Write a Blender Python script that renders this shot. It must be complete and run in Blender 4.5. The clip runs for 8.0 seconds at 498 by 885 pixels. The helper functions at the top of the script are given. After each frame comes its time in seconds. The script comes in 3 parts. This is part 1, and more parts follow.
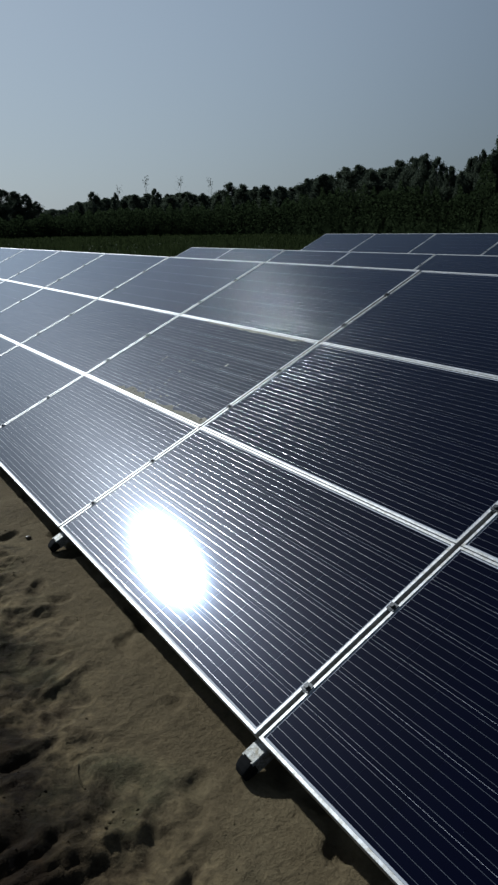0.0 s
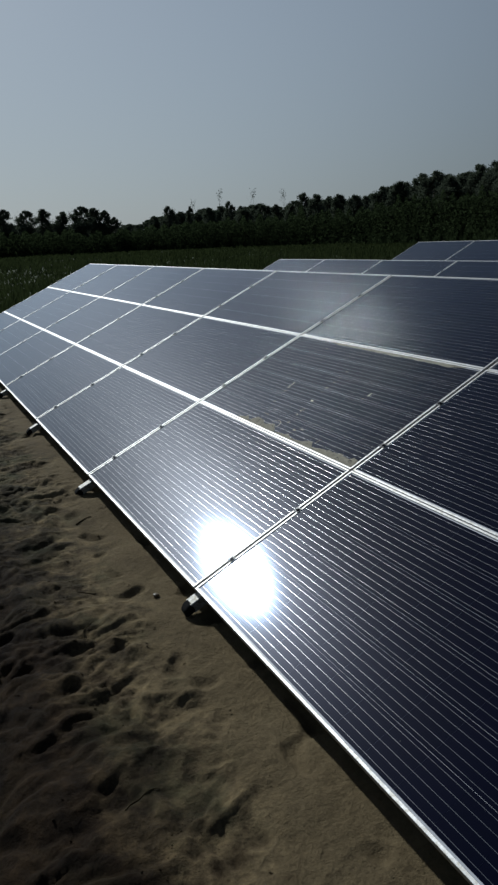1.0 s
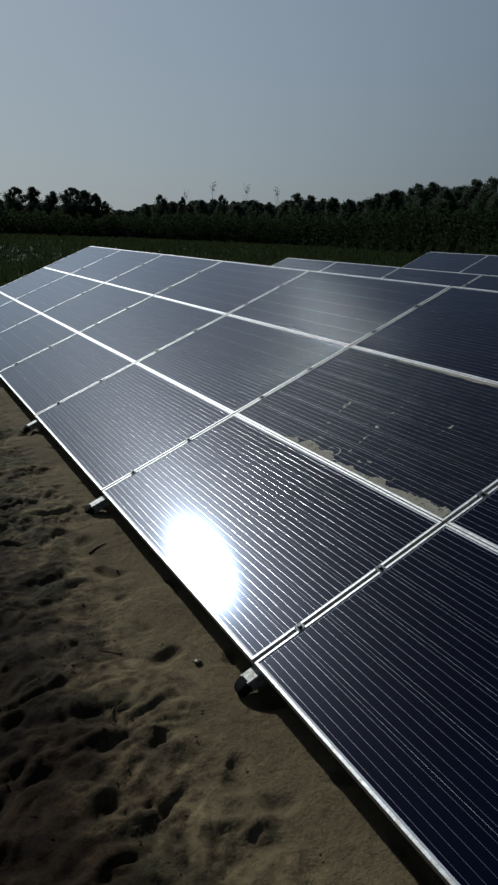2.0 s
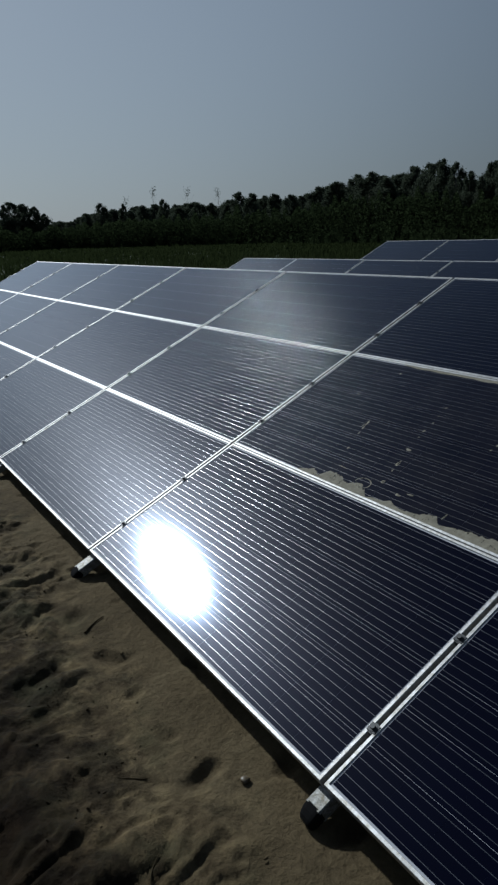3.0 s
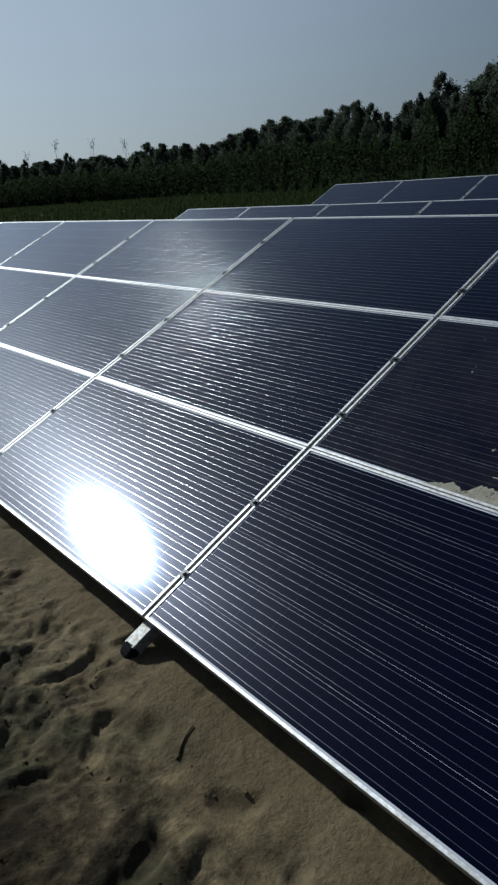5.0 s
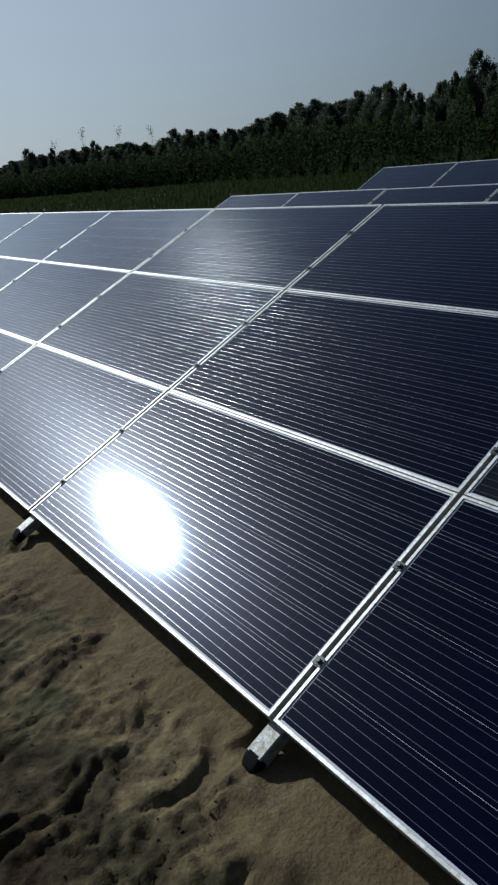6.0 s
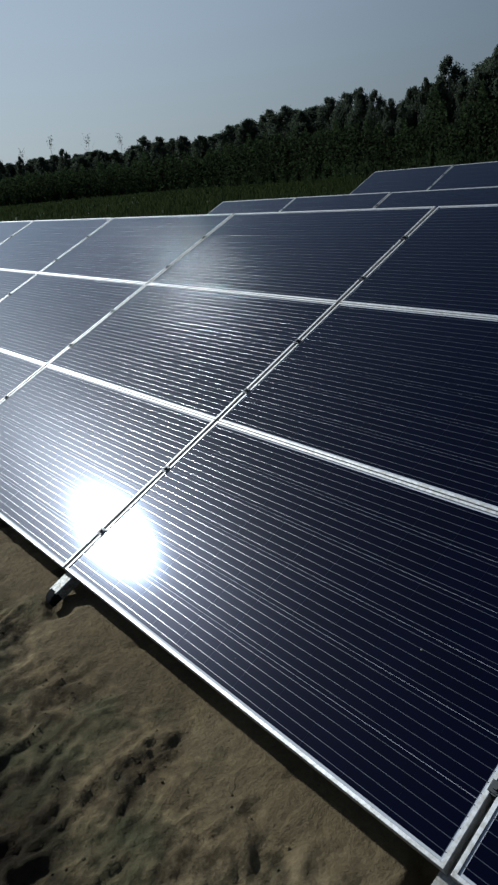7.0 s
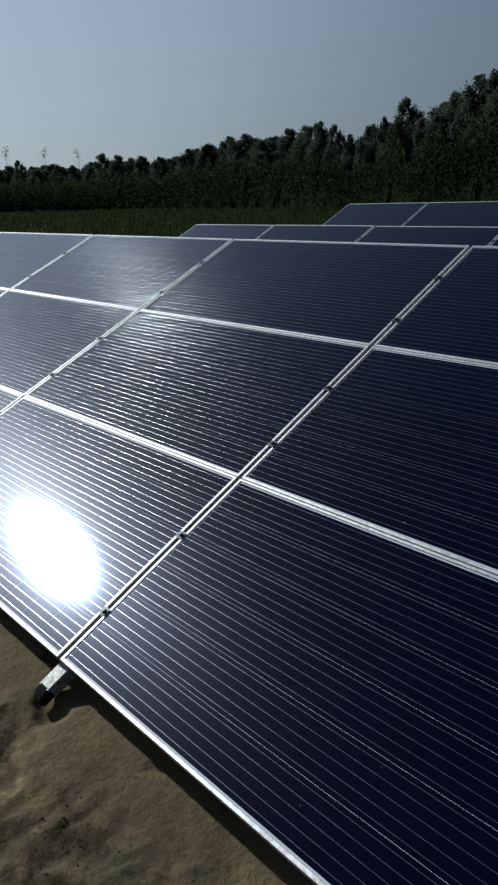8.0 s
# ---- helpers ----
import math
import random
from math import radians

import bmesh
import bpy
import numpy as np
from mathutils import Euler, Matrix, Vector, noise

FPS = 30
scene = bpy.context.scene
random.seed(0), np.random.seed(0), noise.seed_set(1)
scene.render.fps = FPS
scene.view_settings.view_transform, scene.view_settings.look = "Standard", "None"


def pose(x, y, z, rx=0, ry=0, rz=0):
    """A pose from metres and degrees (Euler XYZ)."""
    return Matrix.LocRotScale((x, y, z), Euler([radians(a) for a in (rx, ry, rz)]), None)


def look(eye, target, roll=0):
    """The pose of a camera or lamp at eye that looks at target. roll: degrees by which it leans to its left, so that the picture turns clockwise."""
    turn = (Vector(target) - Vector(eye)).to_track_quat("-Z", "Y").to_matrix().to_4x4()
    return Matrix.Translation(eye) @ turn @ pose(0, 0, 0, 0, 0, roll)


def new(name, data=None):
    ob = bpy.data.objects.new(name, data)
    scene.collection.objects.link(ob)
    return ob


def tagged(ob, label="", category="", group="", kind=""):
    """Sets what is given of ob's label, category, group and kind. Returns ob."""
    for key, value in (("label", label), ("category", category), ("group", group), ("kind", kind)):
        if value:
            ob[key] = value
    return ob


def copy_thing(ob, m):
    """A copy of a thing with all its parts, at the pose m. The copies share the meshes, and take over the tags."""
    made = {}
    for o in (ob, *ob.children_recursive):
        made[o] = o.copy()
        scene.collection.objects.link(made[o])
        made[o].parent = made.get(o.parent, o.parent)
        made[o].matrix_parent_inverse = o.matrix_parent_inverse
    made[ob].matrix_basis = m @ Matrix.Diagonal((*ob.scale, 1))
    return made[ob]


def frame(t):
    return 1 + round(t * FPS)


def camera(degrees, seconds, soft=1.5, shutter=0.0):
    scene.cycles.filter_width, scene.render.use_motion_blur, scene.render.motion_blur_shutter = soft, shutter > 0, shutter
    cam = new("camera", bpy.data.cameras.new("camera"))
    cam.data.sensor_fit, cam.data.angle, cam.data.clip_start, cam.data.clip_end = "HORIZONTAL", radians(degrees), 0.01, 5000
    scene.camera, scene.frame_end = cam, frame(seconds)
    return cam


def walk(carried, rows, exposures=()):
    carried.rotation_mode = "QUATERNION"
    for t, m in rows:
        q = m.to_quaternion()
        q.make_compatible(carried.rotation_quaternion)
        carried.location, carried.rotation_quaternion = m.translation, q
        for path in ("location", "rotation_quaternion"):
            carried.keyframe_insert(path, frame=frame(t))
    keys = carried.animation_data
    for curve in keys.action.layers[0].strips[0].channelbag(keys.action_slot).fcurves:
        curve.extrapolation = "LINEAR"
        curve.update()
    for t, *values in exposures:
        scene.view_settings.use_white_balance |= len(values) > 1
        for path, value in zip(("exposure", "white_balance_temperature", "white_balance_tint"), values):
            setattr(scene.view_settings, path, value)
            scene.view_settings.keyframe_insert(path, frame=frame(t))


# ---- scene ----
LIFT = 0.14  # height of the first array's lower edge over the soil
EXPOSURE, SKY_STRENGTH, SUN_STRENGTH = -0.2, 0.06, 5.0
cam = camera(40.43, 8.0, soft=2.4)
EXPOSURES = ((0.0, -0.1), (0.5, -0.12), (1.0, -0.3), (1.7, -0.35), (2.8, -0.48), (3.1, -0.43), (3.5, 0.0), (4.2, 0.2), (5.5, 0.04), (6.5, 0.14), (7.0, 0.12), (8.0, 0.12))
PATH = [
    (0, -1.005, -1.528, 1.596, 72.37, 0.98, -33.39),
    (0.3, -1.040, -1.336, 1.620, 72.58, -1.52, -32.82),
    (0.5, -1.076, -1.165, 1.615, 72.00, -1.83, -32.12),
    (0.7, -1.094, -1.060, 1.623, 72.45, -1.24, -30.80),
    (1, -1.081, -0.784, 1.617, 73.36, 2.31, -27.64),
    (1.2, -1.087, -0.582, 1.601, 73.21, 0.56, -29.93),
    (1.5, -1.103, -0.409, 1.594, 71.39, -1.50, -30.46),
    (1.7, -1.167, -0.216, 1.584, 72.73, -3.03, -28.33),
    (2.8, -1.070, 0.535, 1.597, 72.84, 2.22, -31.37),
    (3, -1.057, 0.694, 1.597, 73.11, 1.77, -33.10),
    (3.2, -1.075, 0.844, 1.587, 73.20, -0.66, -35.22),
    (3.5, -1.049, 1.012, 1.595, 71.06, -0.48, -39.39),
    (3.8, -1.027, 1.189, 1.577, 71.39, 0.47, -40.84),
    (4, -1.043, 1.342, 1.584, 70.55, 2.36, -40.12),
    (4.2, -1.015, 1.510, 1.580, 69.84, 3.59, -40.45),
    (5.3, -1.047, 2.216, 1.528, 68.15, 4.26, -39.94),
    (5.5, -0.955, 2.424, 1.517, 65.59, 6.40, -38.65),
    (5.7, -0.950, 2.531, 1.553, 65.39, 5.37, -38.68),
    (6, -0.952, 2.692, 1.565, 68.16, 4.72, -38.25),
    (6.3, -1.004, 2.910, 1.572, 69.46, 4.06, -38.12),
    (6.5, -1.040, 3.047, 1.587, 71.20, 4.21, -38.27),
    (6.8, -1.015, 3.216, 1.568, 69.05, 3.60, -39.25),
    (7, -0.970, 3.372, 1.561, 68.47, 5.16, -40.70),
    (7.3, -0.921, 3.551, 1.610, 68.61, 5.57, -38.93),
    (7.5, -0.886, 3.679, 1.569, 69.47, 4.58, -40.76),
    (7.8, -0.884, 3.843, 1.536, 70.29, 2.37, -42.54),
    (8, -0.909, 3.995, 1.570, 70.15, 1.63, -44.21),
]
walk(cam, [(t, pose(x, y, z + LIFT, rx, ry, rz)) for t, x, y, z, rx, ry, rz in PATH], exposures=[(t, EXPOSURE + e, 5600 if 0.7 < t < 2 else 5420, 6.0) for t, e in EXPOSURES])

# ---- daylight: a hazy sun ahead, a little to the open side of the array ----
SUN_ELEVATION, SUN_AZIMUTH = radians(36.3), radians(-7.0)
sun_way = Vector((math.sin(SUN_AZIMUTH) * math.cos(SUN_ELEVATION), math.cos(SUN_AZIMUTH) * math.cos(SUN_ELEVATION), math.sin(SUN_ELEVATION)))
world = bpy.data.worlds.new("sky")
scene.world = world
world.use_nodes = True
sky = world.node_tree.nodes.new("ShaderNodeTexSky")
sky.sky_type, sky.sun_disc = "NISHITA", False
sky.sun_elevation, sky.sun_rotation = SUN_ELEVATION, SUN_AZIMUTH
sky.air_density, sky.dust_density, sky.ozone_density = 1.0, 1.3, 2.0
world.node_tree.nodes["Background"].inputs["Strength"].default_value = SKY_STRENGTH
haze = world.node_tree.nodes.new("ShaderNodeMix")  # thin even haze over the clear sky
haze.data_type = "RGBA"
toward = world.node_tree.nodes.new("ShaderNodeVectorMath")  # dust scatters more light near the sun
toward.operation, toward.inputs[1].default_value = "DOT_PRODUCT", sun_way
glow = world.node_tree.nodes.new("ShaderNodeMapRange")
glow.interpolation_type = "SMOOTHSTEP"
for socket, value in zip(glow.inputs[1:5], (0.3, 0.9, 0.0, 1.0)):
    socket.default_value = value
dust = world.node_tree.nodes.new("ShaderNodeMix")
dust.data_type, dust.inputs[6].default_value, dust.inputs[7].default_value = "RGBA", (2.9, 3.0, 2.9, 1), (9.0, 9.2, 8.8, 1)
height = world.node_tree.nodes.new("ShaderNodeSeparateXYZ")
ways = world.node_tree.nodes.new("ShaderNodeTexCoord").outputs["Generated"]
world.node_tree.links.new(ways, height.inputs[0])
world.node_tree.links.new(ways, toward.inputs[0])
world.node_tree.links.new(toward.outputs["Value"], glow.inputs["Value"])
world.node_tree.links.new(glow.outputs[0], dust.inputs[0])
world.node_tree.links.new(dust.outputs[2], haze.inputs[7])
thick = world.node_tree.nodes.new("ShaderNodeMapRange")  # thickest towards the horizon
for socket, value in zip(thick.inputs[1:5], (0.0, 0.8, 0.82, 0.15)):
    socket.default_value = value
world.node_tree.links.new(height.outputs["Z"], thick.inputs["Value"])
world.node_tree.links.new(thick.outputs[0], haze.inputs[0])
world.node_tree.links.new(sky.outputs["Color"], haze.inputs[6])
world.node_tree.links.new(haze.outputs[2], world.node_tree.nodes["Background"].inputs["Color"])
sun_data = bpy.data.lights.new("sun", "SUN")
sun_data.energy, sun_data.angle, sun_data.color = SUN_STRENGTH, radians(1.5), (1.0, 0.95, 0.87)
sun = new("sun", sun_data)
sun.matrix_world = look(sun_way * 50, (0, 0, 0))

# ---- materials ----


def material(name, color, rough=0.6, metal=0.0, coat=0.0, coat_rough=0.1):
    m = bpy.data.materials.new(name)
    m.use_nodes = True
    b = m.node_tree.nodes["Principled BSDF"]
    b.inputs["Base Color"].default_value = (*color, 1)
    b.inputs["Roughness"].default_value = rough
    b.inputs["Metallic"].default_value = metal
    b.inputs["Coat Weight"].default_value = coat
    b.inputs["Coat Roughness"].default_value = coat_rough
    return m, m.node_tree, b


def noise_node(nt, scale, detail=4.0, rough=0.6, where="Object"):
    co = nt.nodes.new("ShaderNodeTexCoord")
    n = nt.nodes.new("ShaderNodeTexNoise")
    n.inputs["Scale"].default_value, n.inputs["Detail"].default_value, n.inputs["Roughness"].default_value = scale, detail, rough
    nt.links.new(co.outputs[where], n.inputs["Vector"])
    return n.outputs["Fac"]


def ramp(nt, fac, stops):
    r = nt.nodes.new("ShaderNodeValToRGB")
    while len(r.color_ramp.elements) < len(stops):
        r.color_ramp.elements.new(0.5)
    for e, (at, c) in zip(r.color_ramp.elements, stops):
        e.position, e.color = at, (*c, 1)
    nt.links.new(fac, r.inputs["Fac"])
    return r.outputs["Color"]


def mix(nt, fac, a, b, how="MIX"):
    n = nt.nodes.new("ShaderNodeMix")
    n.data_type, n.blend_type = "RGBA", how
    for socket, value in ((n.inputs[0], fac), (n.inputs[6], a), (n.inputs[7], b)):
        if isinstance(value, float):
            socket.default_value = value
        elif isinstance(value, tuple):
            socket.default_value = (*value, 1)
        else:
            nt.links.new(value, socket)
    return n.outputs[2]


def bump(nt, b, height, strength, distance):
    n = nt.nodes.new("ShaderNodeBump")
    n.inputs["Strength"].default_value, n.inputs["Distance"].default_value = strength, distance
    nt.links.new(height, n.inputs["Height"])
    nt.links.new(n.outputs["Normal"], b.inputs["Normal"])


def math_node(nt, op, a, b):
    n = nt.nodes.new("ShaderNodeMath")
    n.operation = op
    n.use_clamp = False
    for socket, value in zip(n.inputs, (a, b)):
        if isinstance(value, (int, float)):
            socket.default_value = value
        else:
            nt.links.new(value, socket)
    return n.outputs[0]


def grass_mask(nt):
    """1 on the green field beyond the arrays, 0 on the bare worked soil of the site."""
    co = nt.nodes.new("ShaderNodeTexCoord")
    xyz = nt.nodes.new("ShaderNodeSeparateXYZ")
    nt.links.new(co.outputs["Object"], xyz.inputs[0])
    wobble = math_node(nt, "MULTIPLY", noise_node(nt, 0.6), 3.0)
    past_end = math_node(nt, "SUBTRACT", math_node(nt, "ADD", xyz.outputs["Y"], wobble), 15.8)
    past_side = math_node(nt, "SUBTRACT", math_node(nt, "ADD", xyz.outputs["X"], wobble), 14.6)
    far = math_node(nt, "MAXIMUM", past_end, past_side)
    n = nt.nodes.new("ShaderNodeClamp")
    nt.links.new(far, n.inputs["Value"])
    return n.outputs[0]


def strip_mask(nt, slope, wobble, start, start_shift=0.0):
    """Rises from 0 to 1 away from the panels' lower edge, in uneven tongues: worked and darker soil of the walking
    strip.
    """
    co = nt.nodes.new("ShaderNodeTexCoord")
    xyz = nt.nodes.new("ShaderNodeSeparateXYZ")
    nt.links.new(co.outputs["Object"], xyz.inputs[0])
    shift = nt.nodes.new("ShaderNodeMapRange")  # the worked soil comes nearer to the panels further on, the darker soil at the start
    for socket, value in zip(shift.inputs[1:5], (1.6, 5.0, start_shift, 0.15)):
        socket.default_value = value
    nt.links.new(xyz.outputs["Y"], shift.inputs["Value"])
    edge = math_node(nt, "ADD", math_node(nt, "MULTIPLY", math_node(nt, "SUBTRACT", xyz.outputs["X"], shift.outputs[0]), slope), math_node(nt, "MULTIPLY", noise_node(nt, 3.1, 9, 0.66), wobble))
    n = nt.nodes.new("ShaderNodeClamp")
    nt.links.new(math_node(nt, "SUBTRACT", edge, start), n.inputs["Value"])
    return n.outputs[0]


def soil_material():
    m, nt, b = material("soil", (0.2, 0.15, 0.1), 0.92)
    patches = ramp(nt, noise_node(nt, 1.6, 6), [(0.3, (0.082, 0.063, 0.034)), (0.5, (0.116, 0.089, 0.048)), (0.72, (0.15, 0.119, 0.067))])
    grain = ramp(nt, noise_node(nt, 45, 7, 0.72), [(0.3, (0.7, 0.68, 0.66)), (0.62, (1.0, 1.0, 1.0))])
    mottle = ramp(nt, noise_node(nt, 8.5, 9, 0.7), [(0.38, (0.42, 0.39, 0.36)), (0.5, (0.95, 0.94, 0.93)), (0.62, (1.6, 1.58, 1.5))])
    green = ramp(nt, noise_node(nt, 2.6, 7, 0.65), [(0.5, (0, 0, 0)), (0.68, (0.6, 0.6, 0.6))])
    flat = mix(nt, math_node(nt, "MULTIPLY", strip_mask(nt, -3.0, 7.0, 4.75), 0.8), mix(nt, 1.0, patches, grain, "MULTIPLY"), mix(nt, 1.0, grain, (0.042, 0.037, 0.021), "MULTIPLY"))
    worked = mix(nt, green, mix(nt, 1.0, flat, mottle, "MULTIPLY"), (0.056, 0.06, 0.029))
    earth = mix(nt, strip_mask(nt, -3.2, 2.6, 1.75), flat, worked)
    # darker, redder soil away from the panels, reaching closer at the start
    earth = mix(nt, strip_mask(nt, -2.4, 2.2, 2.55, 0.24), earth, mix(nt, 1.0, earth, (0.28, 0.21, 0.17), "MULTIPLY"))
    field = ramp(nt, noise_node(nt, 0.35, 6), [(0.3, (0.018, 0.027, 0.008)), (0.6, (0.03, 0.042, 0.012)), (0.8, (0.042, 0.05, 0.018))])
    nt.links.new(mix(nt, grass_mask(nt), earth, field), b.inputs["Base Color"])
    b.inputs["Specular IOR Level"].default_value = 0.08
    fine = math_node(nt, "ADD", noise_node(nt, 17, 9, 0.68), math_node(nt, "MULTIPLY", noise_node(nt, 95, 5, 0.75), 0.16))
    bump(nt, b, fine, 1.0, 0.02)
    return m


def aluminium_material():
    m, nt, b = material("anodised_aluminium", (0.78, 0.78, 0.77), 0.42, 0.75)
    grime = ramp(nt, noise_node(nt, 55, 7, 0.7), [(0.35, (0.58, 0.55, 0.47)), (0.6, (1, 1, 1))])
    tone = ramp(nt, noise_node(nt, 6, 4), [(0.3, (0.4, 0.395, 0.385)), (0.65, (0.56, 0.56, 0.55))])
    nt.links.new(mix(nt, 1.0, tone, grime, "MULTIPLY"), b.inputs["Base Color"])
    r = nt.nodes.new("ShaderNodeMapRange")
    nt.links.new(noise_node(nt, 40, 3), r.inputs["Value"])
    r.inputs["To Min"].default_value, r.inputs["To Max"].default_value = 0.42, 0.62
    nt.links.new(r.outputs[0], b.inputs["Roughness"])
    return m


def galvanised_material():
    m, nt, b = material("galvanised_steel", (0.6, 0.61, 0.6), 0.6, 0.6)
    spangle = nt.nodes.new("ShaderNodeTexVoronoi")
    spangle.inputs["Scale"].default_value = 150
    co = nt.nodes.new("ShaderNodeTexCoord")
    nt.links.new(co.outputs["Object"], spangle.inputs["Vector"])
    hue = nt.nodes.new("ShaderNodeSeparateColor")
    nt.links.new(spangle.outputs["Color"], hue.inputs[0])
    base = ramp(nt, hue.outputs[0], [(0.0, (0.2, 0.2, 0.185)), (1.0, (0.34, 0.34, 0.32))])
    dirt = ramp(nt, noise_node(nt, 38, 6, 0.7), [(0.42, (1, 1, 1)), (0.66, (0.5, 0.44, 0.33))])
    nt.links.new(mix(nt, 1.0, base, dirt, "MULTIPLY"), b.inputs["Base Color"])
    return m


GLASS_ROUGH, GLASS_IOR = 0.146, 1.183


def cell_material(name, dust, least=0.0):
    """Silicon under textured glass: near-black blue body, bluish gloss of the coated glass, a film of dust."""
    m, nt, b = material(name, (0.006, 0.008, 0.024), 0.3, 0.0)
    geo = nt.nodes.new("ShaderNodeNewGeometry")
    tone = ramp(nt, geo.outputs["Random Per Island"], [(0.0, (0.0004, 0.00055, 0.0046)), (1.0, (0.00046, 0.00063, 0.0055))])
    film = ramp(nt, noise_node(nt, 5.0, 8, 0.65), [(0.35, (least, least, least)), (0.8, (dust, dust, dust))])
    nt.links.new(mix(nt, film, tone, (0.28, 0.25, 0.2)), b.inputs["Base Color"])
    b.inputs["Specular IOR Level"].default_value = 0.036
    b.inputs["Specular Tint"].default_value = (0.45, 0.52, 1.0, 1)
    gloss = nt.nodes.new("ShaderNodeBsdfGlossy")
    gloss.distribution = "BECKMANN"
    gloss.inputs["Roughness"].default_value = GLASS_ROUGH
    sheen = nt.nodes.new("ShaderNodeBsdfGlossy")  # the fine pattern of the glass scatters a little of the light wider
    sheen.inputs["Roughness"].default_value = GLASS_ROUGH * 1.15
    gloss.inputs["Color"].default_value = (0.58, 0.75, 1.0, 1)
    sheen.inputs["Color"].default_value = (0.82, 0.88, 1.0, 1)
    mirror = nt.nodes.new("ShaderNodeMixShader")
    mirror.inputs[0].default_value = 0.16
    nt.links.new(gloss.outputs[0], mirror.inputs[1])
    nt.links.new(sheen.outputs[0], mirror.inputs[2])
    edge = nt.nodes.new("ShaderNodeFresnel")
    edge.inputs["IOR"].default_value = GLASS_IOR
    both = nt.nodes.new("ShaderNodeMixShader")
    nt.links.new(edge.outputs[0], both.inputs[0])
    nt.links.new(b.outputs[0], both.inputs[1])
    nt.links.new(mirror.outputs[0], both.inputs[2])
    nt.links.new(both.outputs[0], nt.nodes["Material Output"].inputs["Surface"])
    return m


def ribbon_material(name, dull, bright, rough):
    m, nt, b = material(name, (bright, bright, bright), rough, 1.0)
    nt.links.new(ramp(nt, noise_node(nt, 18, 3), [(0.3, (dull, dull, dull)), (0.7, (bright, bright, bright))]), b.inputs["Base Color"])
    return m


def leaf_material(name, dark, light):
    m, nt, b = material(name, light, 0.75)
    b.inputs["Specular IOR Level"].default_value = 0.0
    geo = nt.nodes.new("ShaderNodeNewGeometry")
    tone = ramp(nt, geo.outputs["Random Per Island"], [(0.0, dark), (1.0, light)])
    nt.links.new(tone, b.inputs["Base Color"])
    through_leaf = nt.nodes.new("ShaderNodeBsdfTranslucent")  # thin leaves let some sun through
    nt.links.new(tone, through_leaf.inputs["Color"])
    both = nt.nodes.new("ShaderNodeMixShader")
    both.inputs[0].default_value = 0.5
    nt.links.new(b.outputs[0], both.inputs[1])
    nt.links.new(through_leaf.outputs[0], both.inputs[2])
    nt.links.new(both.outputs[0], nt.nodes["Material Output"].inputs["Surface"])
    return m


SOIL = soil_material()
ALU = aluminium_material()
ZINC = galvanised_material()
CELL = cell_material("silicon_cell", 0.0018)
CELL_DUSTY = cell_material("dusty_silicon_cell", 0.045, 0.008)
RIBBON = ribbon_material("solder_ribbon", 0.15, 0.24, 0.225)
RIBBON_DUSTY = ribbon_material("dusty_solder_ribbon", 0.07, 0.11, 0.3)
BACKSHEET, _, _ = material("white_backsheet", (0.34, 0.35, 0.37), 0.6, 0.0, 1.0, GLASS_ROUGH)
BACKSHEET.node_tree.nodes["Principled BSDF"].inputs["Coat IOR"].default_value = GLASS_IOR
BOLT, _, _ = material("black_clamp", (0.018, 0.018, 0.018), 0.5, 0.0)
PLASTIC, _, _ = material("black_plastic", (0.006, 0.006, 0.006), 0.9)
PLASTIC.node_tree.nodes["Principled BSDF"].inputs["Specular IOR Level"].default_value = 0.08
MUD, _mud_nt, _mud_b = material("dried_mud", (0.36, 0.32, 0.25), 0.9)
_mud_nt.links.new(ramp(_mud_nt, noise_node(_mud_nt, 30, 6), [(0.3, (0.15, 0.135, 0.095)), (0.7, (0.26, 0.24, 0.175))]), _mud_b.inputs["Base Color"])
_mud_nt.links.new(ramp(_mud_nt, noise_node(_mud_nt, 22, 8, 0.7), [(0.33, (0.1, 0.1, 0.1)), (0.45, (0.95, 0.95, 0.95))]), _mud_b.inputs["Alpha"])  # worn thin in places
PEBBLE, _, _ = material("wet_pebble", (0.1, 0.075, 0.04), 0.45)
BARK, _bark_nt, _bark_b = material("eucalyptus_bark", (0.2, 0.17, 0.13), 0.85)
_bark_nt.links.new(ramp(_bark_nt, noise_node(_bark_nt, 3, 6), [(0.3, (0.12, 0.1, 0.08)), (0.7, (0.3, 0.27, 0.22))]), _bark_b.inputs["Base Color"])
LEAF = leaf_material("eucalyptus_leaf", (0.042, 0.052, 0.036), (0.075, 0.09, 0.06))
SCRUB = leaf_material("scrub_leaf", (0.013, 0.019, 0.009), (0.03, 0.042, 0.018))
BLADE = leaf_material("grass_blade", (0.019, 0.026, 0.01), (0.027, 0.036, 0.013))
STRAW = leaf_material("dry_stalk", (0.06, 0.048, 0.028), (0.1, 0.082, 0.05))

# ---- mesh helpers ----


def mesh_from(name, verts, faces, mat, smooth=False):
    me = bpy.data.meshes.new(name)
    me.from_pydata(verts, [], faces)
    me.materials.append(mat)
    if smooth:
        me.polygons.foreach_set("use_smooth", [True] * len(me.polygons))
    me.update()
    return me


def part(name, bm, mat, parent, label=""):
    """Links a bmesh as one mesh object under a thing or a part."""
    me = bpy.data.meshes.new(name)
    bm.to_mesh(me)
    bm.free()
    me.materials.append(mat)
    ob = new(name, me)
    ob.parent = parent
    return tagged(ob, label)


